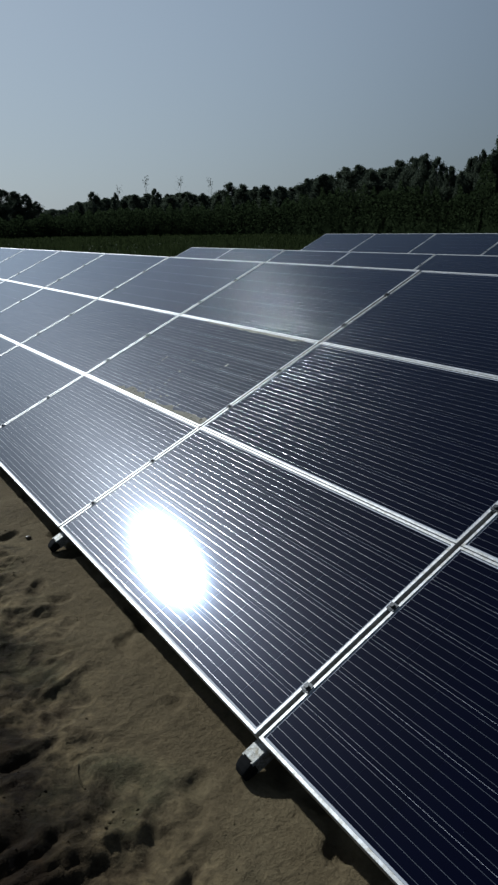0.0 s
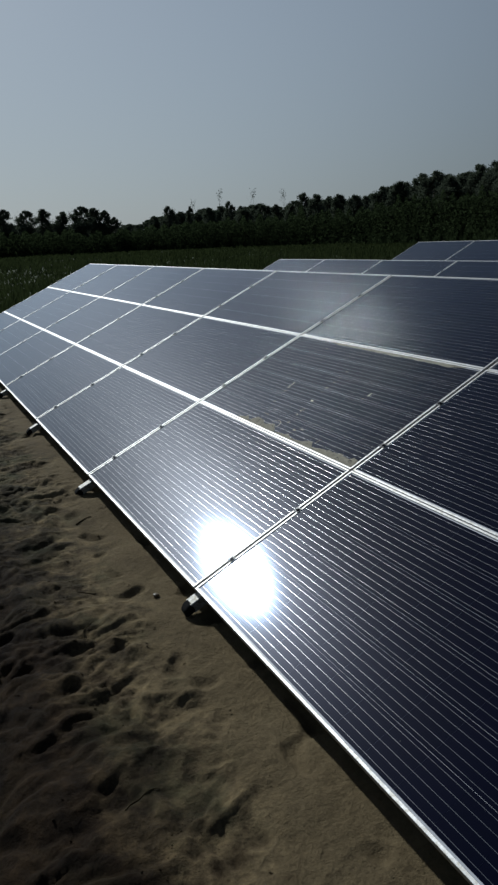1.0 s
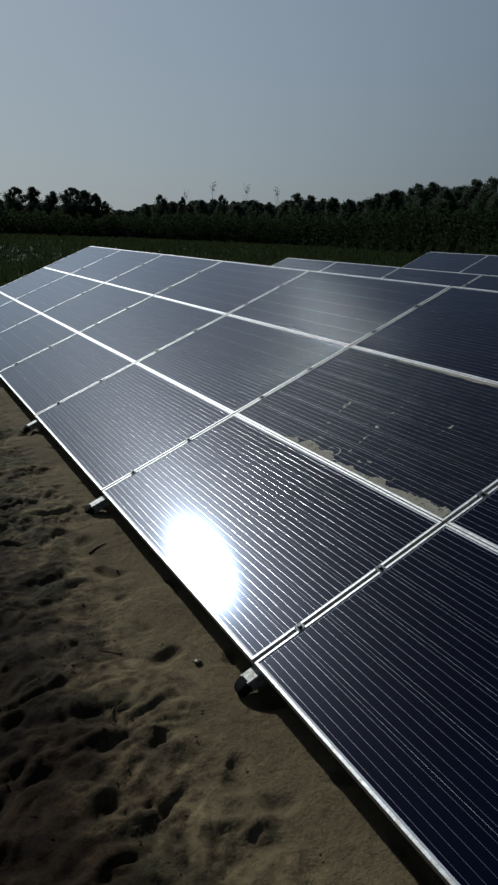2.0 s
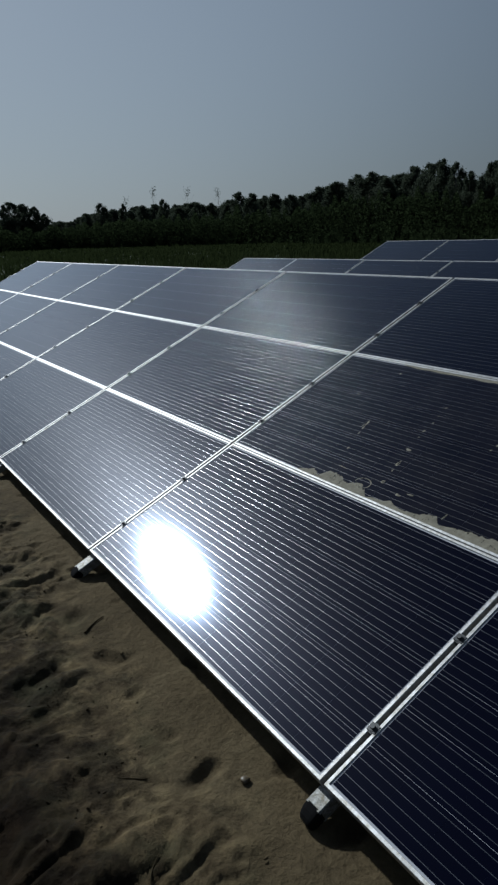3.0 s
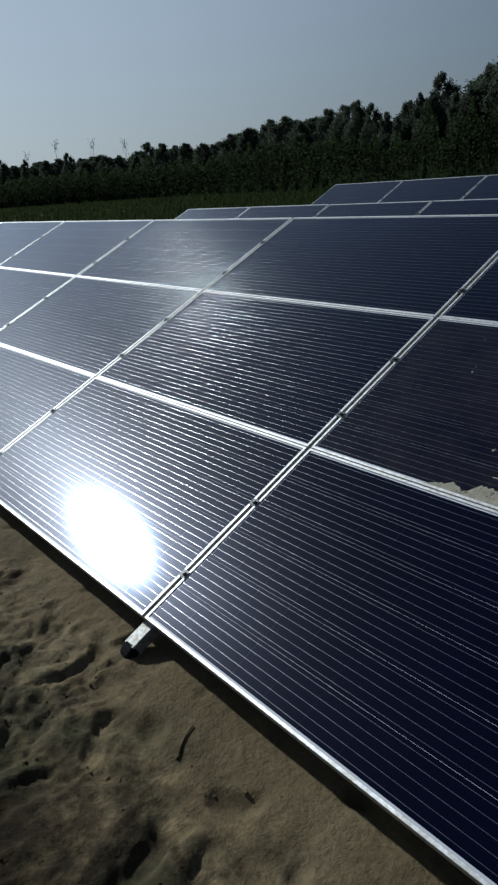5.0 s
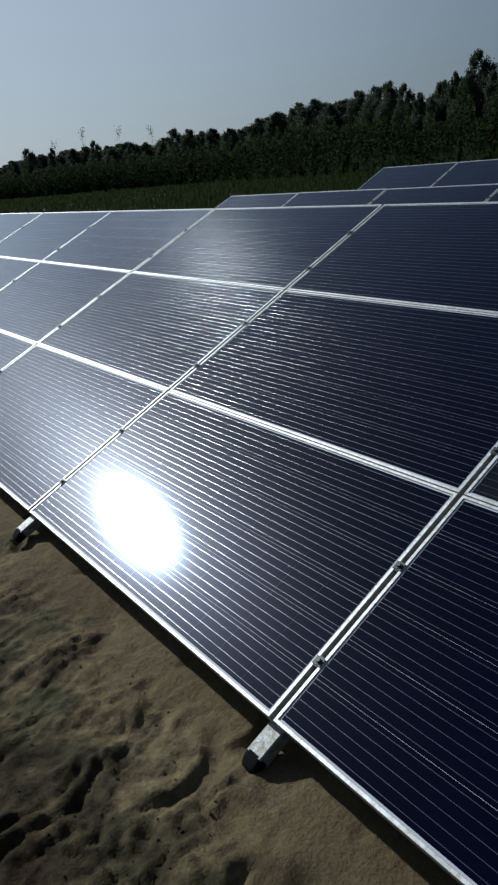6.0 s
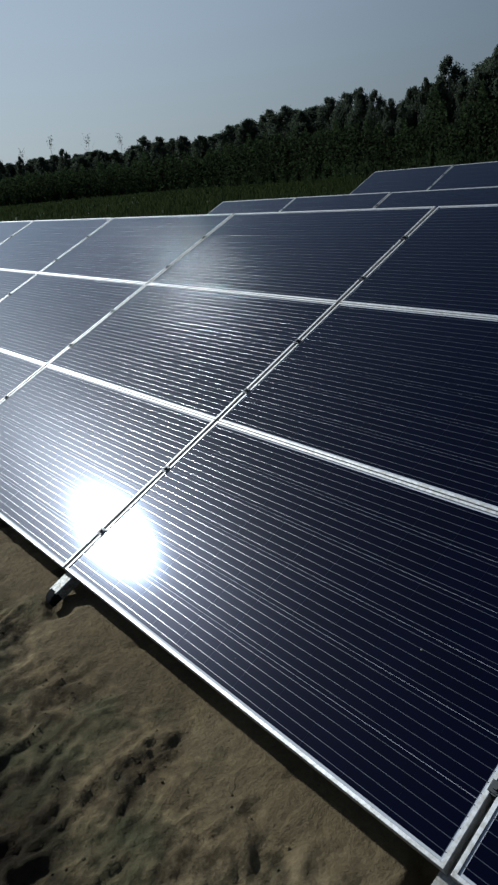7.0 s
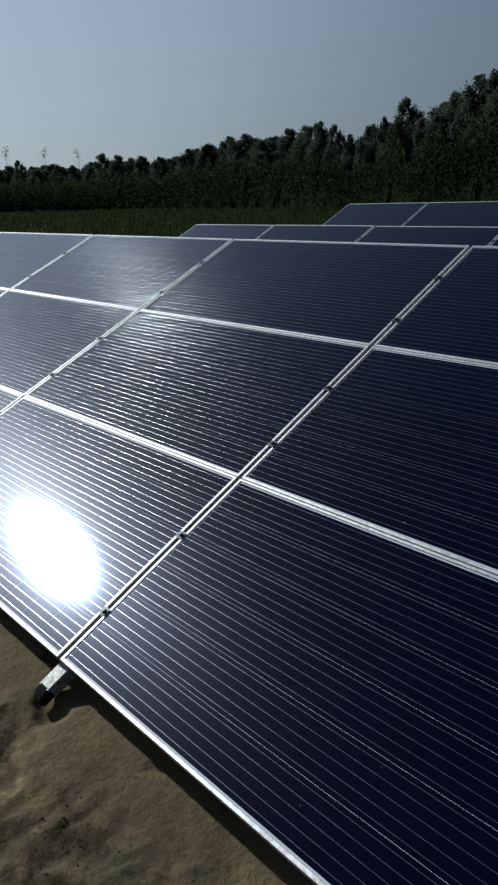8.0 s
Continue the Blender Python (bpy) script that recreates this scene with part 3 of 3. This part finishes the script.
ROUND, TALL, THIN = "dark leafy eucalyptus tree in a distant tree line", "tall narrow eucalyptus tree with drooping dark foliage", "slender almost bare tree with a small top"
kinds = [
    make_tree(1, 10.0, 4.2, 81, 210, 0.08, 0.5, ROUND, 0.21),
    make_tree(2, 10.0, 3.7, 59, 210, 0.08, 0.6, ROUND, 0.21),
    make_tree(3, 10.0, 5.0, 94, 210, 0.08, 0.6, ROUND, 0.21),
    make_tree(4, 10.0, 3.8, 59, 210, 0.06, 0.6, TALL, 0.21),
    make_tree(5, 10.0, 3.4, 56, 210, 0.08, 0.7, TALL, 0.21),
    make_tree(6, 10.0, 1.3, 8, 12, 0.8, 0.6, THIN, 0.16),
    make_tree(7, 10.0, 3.8, 78, 210, 0.08, 0.65, ROUND, 0.21),
]
EYE = Vector((-1.0, 1.5, 1.70))
# azimuth (degrees from the row's direction towards the tables): distance of the tree line
AWAY = ((-6, 170), (8, 168), (16, 170), (20, 190), (30, 165), (40, 118), (48, 88), (55, 68), (62, 57), (76, 50))
# azimuth: how high the closed mass of the trees stands over eye level, in degrees
TOPS = ((-6, 1.7), (10, 1.7), (16.5, 1.6), (17.7, 1.4), (19.5, 1.7), (22, 2.3), (26, 2.4), (31, 2.5), (37, 2.8), (40, 3.4), (45, 3.9), (48, 3.9), (50.7, 3.0), (53, 4.2), (57, 5.0), (61, 7.4), (76, 8.0))
# the trees that stand out of it: azimuth, height of the top in degrees, kind, relative width
SINGLE = ((-4, 3.3, 0, 1.0), (-1.5, 3.6, 1, 1.1), (1, 3.2, 2, 1.0), (3.5, 3.5, 1, 1.1), (5.8, 3.3, 0, 1.0), (7.4, 3.2, 6, 1.0), (8.8, 3.55, 1, 1.0), (10.4, 3.4, 4, 1.1), (11.8, 3.5, 1, 1.0), (13.2, 3.25, 0, 0.9), (14.6, 3.6, 4, 1.2), (15.6, 3.45, 6, 1.0), (16.5, 3.25, 1, 0.9),
          (17.2, 2.7, 4, 0.8), (18.9, 2.0, 0, 1.0), (20.3, 2.6, 2, 0.9), (21.4, 3.4, 3, 0.9), (23.1, 3.3, 4, 0.6), (24.6, 3.15, 0, 0.9), (26.2, 3.6, 3, 0.7), (27.4, 2.95, 2, 0.9), (28.8, 3.2, 4, 0.8), (29.9, 3.2, 1, 0.8), (31.3, 3.1, 0, 0.8), (32.3, 4.0, 3, 1.0), (33.3, 3.85, 6, 0.9), (34.2, 3.65, 1, 0.9), (35.1, 3.75, 6, 0.9), (36.4, 3.65, 2, 0.8),
          (38.5, 4.2, 3, 1.0), (40.0, 4.5, 0, 0.9), (41.7, 4.95, 4, 1.2), (42.7, 5.15, 3, 1.0), (44.1, 4.7, 1, 1.1), (46.1, 5.4, 6, 1.0), (47.3, 5.55, 2, 0.75), (48.2, 5.8, 6, 0.75), (49.35, 5.55, 3, 0.75), (50.3, 4.85, 1, 0.7), (51.2, 4.4, 4, 0.6), (52.0, 5.45, 6, 0.8), (52.75, 5.95, 4, 0.4), (53.6, 5.9, 1, 0.7), (54.4, 7.15, 3, 0.85), (55.3, 5.7, 0, 0.7), (56.4, 5.9, 6, 0.8),
          (57.6, 7.3, 2, 0.7), (58.9, 8.3, 3, 0.9), (60.2, 8.5, 4, 0.9), (61.2, 9.7, 3, 0.9), (62.3, 9.8, 6, 0.9), (64, 9.6, 2, 0.9), (66, 9.4, 3, 1.0), (68.5, 8.8, 6, 1.0), (71, 9.6, 2, 1.0), (74, 9.2, 0, 1.0))


def along(table, a):
    for (a0, v0), (a1, v1) in zip(table, table[1:]):
        if a <= a1:
            return v0 + (v1 - v0) * max(0.0, a - a0) / (a1 - a0)
    return table[-1][1]


def plant(kind, azimuth, away, top, turn, widen=1.0):
    a = radians(azimuth)
    x, y = EYE.x + away * math.sin(a), EYE.y + away * math.cos(a)
    z = ground_height(x, y)
    tall = (EYE.z + away * math.tan(radians(top)) - z) / 10.0
    m = pose(x, y, z, 0, 0, turn) @ Matrix.Diagonal((tall * widen, tall * widen, tall, 1))
    if "placed" not in kinds[kind]:
        kinds[kind]["placed"] = 1
        kinds[kind].matrix_world = m
        return
    copy = copy_thing(kinds[kind], m)
    copy.matrix_world = m


rnd = random.Random(11)
for azimuth, top, kind, widen in SINGLE:
    azimuth += 0.3 * smooth_step(15, 30, azimuth)
    plant(kind, azimuth, along(AWAY, azimuth) * rnd.uniform(0.96, 1.04), top - 0.38, rnd.uniform(0, 360), widen * (1.25 if azimuth < 45 else 1.05))
azimuth = -6.0
while azimuth < 76:
    away = along(AWAY, azimuth)
    plant(rnd.choice((0, 2, 6, 1)), azimuth, away * rnd.uniform(1.08, 1.2), along(TOPS, azimuth) * rnd.uniform(1.0, 1.2), rnd.uniform(0, 360), rnd.uniform(1.3, 1.8))
    azimuth += rnd.uniform(0.8, 1.2) * (52 / away + 0.22)
for a, top in ((25.7, 4.2), (28.4, 4.15), (30.8, 4.0), (23.5, 3.5)):
    plant(5, a, 205, top, a * 31)

# scrub and undergrowth that closes the foot of the tree line: a lumpy mass under many small leaves
v, f = [], []
rnd = random.Random(5)


def scrub_top(a):
    away = along(AWAY, a)
    return min(0.8 * away * math.tan(radians(along(TOPS, a))) + 1.2, 6.5) * (0.85 + 0.35 * noise.noise((a * 0.7, 3, 0)) + 0.25 * noise.noise((a * 2.3, 8, 0)))


PROFILE = ((0.9, -0.02), (0.905, 0.3), (0.93, 0.62), (0.97, 0.85), (1.02, 0.95), (1.08, 0.8), (1.12, -0.02))
spans = 420
for i in range(spans + 1):
    a = -9 + 87 * i / spans
    away, top = along(AWAY, a), scrub_top(a)
    for k, (out, up) in enumerate(PROFILE):
        d = away * out * (1 + 0.02 * noise.noise((a * 1.7, k * 0.9, 2)))
        v.append((EYE.x + d * math.sin(radians(a)), EYE.y + d * math.cos(radians(a)), top * up * (1 + 0.25 * noise.noise((a * 2.9, k, 5)))))
rows = len(PROFILE)
for i in range(spans):
    for k in range(rows - 1):
        f.append((i * rows + k, (i + 1) * rows + k, (i + 1) * rows + k + 1, i * rows + k + 1))
for _ in range(120000):
    a = rnd.uniform(-8, 77)
    away, top = along(AWAY, a) * rnd.uniform(0.885, 1.0), scrub_top(a)
    x, y = EYE.x + away * math.sin(radians(a)), EYE.y + away * math.cos(radians(a))
    p = Vector((x, y, max(0.05, top * 1.12 * rnd.random() ** 0.75)))
    one = Vector((rnd.gauss(0, 1), rnd.gauss(0, 1), rnd.gauss(0, 1))).normalized()
    two = one.cross(Vector((rnd.gauss(0, 1), rnd.gauss(0, 1), rnd.gauss(0, 1)))).normalized()
    s = rnd.uniform(0.1, 0.22) * (0.5 + away / 130)
    n = len(v)
    v += [tuple(p - one * s), tuple(p + two * s * 0.5), tuple(p + one * s), tuple(p - two * s * 0.5)]
    f.append((n, n + 1, n + 2, n + 3))
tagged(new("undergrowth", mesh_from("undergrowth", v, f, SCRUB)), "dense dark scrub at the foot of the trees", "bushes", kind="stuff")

# ---- grass of the field ----
v, f = [], []
rnd = random.Random(8)
for _ in range(26000):
    a = rnd.uniform(-5, 76)
    away = 15 + (along(AWAY, a) * 0.95 - 15) * rnd.random() ** 1.3
    x, y = EYE.x + away * math.sin(radians(a)), EYE.y + away * math.cos(radians(a))
    if y < 16.5 + 2 * noise.noise((x * 0.4, 0, 1)) and x < 15.5:
        continue
    z = ground_height(x, y)
    for _ in range(3):
        h = rnd.uniform(0.25, 0.6) * (0.8 + 0.5 * noise.noise((x * 0.08, y * 0.08, 2)))
        w = 0.02 + away * 0.0012
        d = rnd.uniform(0, math.pi)
        ox, oy = rnd.uniform(-0.25, 0.25), rnd.uniform(-0.25, 0.25)
        lx, ly = rnd.uniform(-0.2, 0.2), rnd.uniform(-0.2, 0.2)
        n = len(v)
        v += [(x + ox - w * math.cos(d), y + oy - w * math.sin(d), z - 0.02), (x + ox + w * math.cos(d), y + oy + w * math.sin(d), z - 0.02), (x + ox + lx, y + oy + ly, z + h)]
        f.append((n, n + 1, n + 2))
tagged(new("field_grass", mesh_from("field_grass", v, f, BLADE)), "rough green grass of the field behind the arrays", "grass", kind="stuff")

# ---- loose clods and stalks on the trampled strip ----
v, f = [], []
rnd = random.Random(3)
bm = bmesh.new()
bmesh.ops.create_icosphere(bm, subdivisions=1, radius=1.0)
bm.verts.index_update()
lump = [q.co.copy() for q in bm.verts]
lump_faces = [tuple(q.index for q in face.verts) for face in bm.faces]
bm.free()
for i in range(7000):
    if i < 300:  # scattered
        y = rnd.uniform(-0.5, 12)
        x = -0.08 - abs(rnd.gauss(0, 0.55))
        if rnd.random() < 0.5 and x > -0.5:
            continue
    else:  # crumbled heaps along the edge of the trampled soil
        y = rnd.uniform(-0.6, 9)
        x = rnd.gauss(-0.55, 0.24) + 0.15 * smooth_step(2.8, 5.0, y)
        if noise.noise((x * 3.4, y * 3.4, 6.1)) + 0.5 * noise.noise((x * 9.0, y * 9.0, 1.1)) < 0.1 or x > -0.14:
            continue
    s = (0.0025 if i < 300 else 0.0018) + 0.007 * rnd.random() ** 6
    turn = Euler((rnd.random() * 6, rnd.random() * 6, rnd.random() * 6)).to_matrix()
    at = Vector((x, y, ground_height(x, y) - s * 0.25))
    n = len(v)
    for q in lump:
        v.append(tuple(turn @ Vector((q.x * 1.3 * s, q.y * s * rnd.uniform(0.6, 1.15), q.z * 0.7 * s)) + at))
    f += [tuple(n + k for k in face) for face in lump_faces]
tagged(new("soil_clods", mesh_from("soil_clods", v, f, SOIL)), "small loose clods of dry brown soil", "soil clods", kind="stuff")

# ---- dried drops on the first array, dry stalks and a stick on the soil ----
v, f = [], []
rnd = random.Random(21)
deck = table_pose(0, 0, LIFT)
for _ in range(170):
    u, y = rnd.uniform(0.05, 3.0), rnd.uniform(-1.8, 9.5)
    if min(u % PITCH_UP, PITCH_UP - u % PITCH_UP) < 0.04 or min(y % 2.0, 2.0 - y % 2.0) < 0.04:
        continue
    r = 0.0012 + 0.0028 * rnd.random() ** 3
    n = len(v)
    v.append(tuple(deck @ Vector((u, y, -0.0015))))
    for k in range(7):
        a = 2 * math.pi * k / 7
        q = r * rnd.uniform(0.7, 1.3)
        v.append(tuple(deck @ Vector((u + q * math.cos(a), y + q * math.sin(a), -0.0034))))
    f += [(n, n + 1 + k, n + 1 + (k + 1) % 7) for k in range(7)]
tagged(new("dried_drops", mesh_from("dried_drops", v, f, MUD)), "tiny pale dried drops on the panel glass", "specks", kind="stuff")


def stalk_mesh(points, radius, mat):
    v, f = [], []
    n = 6
    for i, q in enumerate(points):
        r = radius * (1 - 0.5 * i / (len(points) - 1))
        v += [(q[0] + r * math.cos(2 * math.pi * k / n), q[1], q[2] + r * math.sin(2 * math.pi * k / n)) for k in range(n)]
    for i in range(len(points) - 1):
        f += [(i * n + k, i * n + (k + 1) % n, (i + 1) * n + (k + 1) % n, (i + 1) * n + k) for k in range(n)]
    f += [tuple(range(n)), tuple(range(len(v) - n, len(v)))]
    return mesh_from("dry_stalk", v, f, mat, smooth=True)


def lay_stalk(x, y, turn, length, radius, bend, label):
    points = []
    for i in range(9):
        k = i / 8 - 0.5
        a = radians(turn)
        px = x + length * k * math.cos(a) - bend * (0.25 - k * k) * math.sin(a)
        py = y + length * k * math.sin(a) + bend * (0.25 - k * k) * math.cos(a)
        points.append((px, py, max(ground_height(px, py), ground_height(x, y) - 0.01) + radius * 0.8))
    tagged(new("dry_stalk", stalk_mesh(points, radius, STRAW)), label, "twig", "dry stalks")


lay_stalk(-0.51, 2.08, 70, 0.16, 0.004, 0.12, "curved dry plant stalk lying on trampled soil")
lay_stalk(-0.18, 3.48, 33, 0.14, 0.006, 0.03, "short thick dry stick lying on bare soil")
lay_stalk(-0.62, 1.0, 20, 0.14, 0.003, 0.05, "thin dry plant stalk lying on trampled soil")
lay_stalk(-0.85, 4.6, 110, 0.12, 0.003, 0.05, "thin dry plant stalk lying on trampled soil")
lay_stalk(-0.42, 2.5, 150, 0.1, 0.003, 0.02, "thin dry plant stalk lying on trampled soil")
lay_stalk(-0.75, 5.7, 35, 0.13, 0.003, 0.06, "thin dry plant stalk lying on trampled soil")
lay_stalk(-0.5, 0.3, 80, 0.12, 0.003, 0.04, "thin dry plant stalk lying on trampled soil")

# a pebble on the bare strip
bm = bmesh.new()
bmesh.ops.create_icosphere(bm, subdivisions=3, radius=0.016)
for q in bm.verts:
    q.co *= 1 + 0.35 * noise.noise(q.co * 60 + Vector((3, 1, 2)))
    q.co.z *= 0.7
for face in bm.faces:
    face.smooth = True
me = bpy.data.meshes.new("pebble")
bm.to_mesh(me)
bm.free()
me.materials.append(PEBBLE)
pebble = new("pebble", me)
pebble.matrix_world = pose(-0.11, 2.27, ground_height(-0.11, 2.27) + 0.008, 0, 0, 30)
tagged(pebble, "small smooth brown pebble on bare soil", "stone")
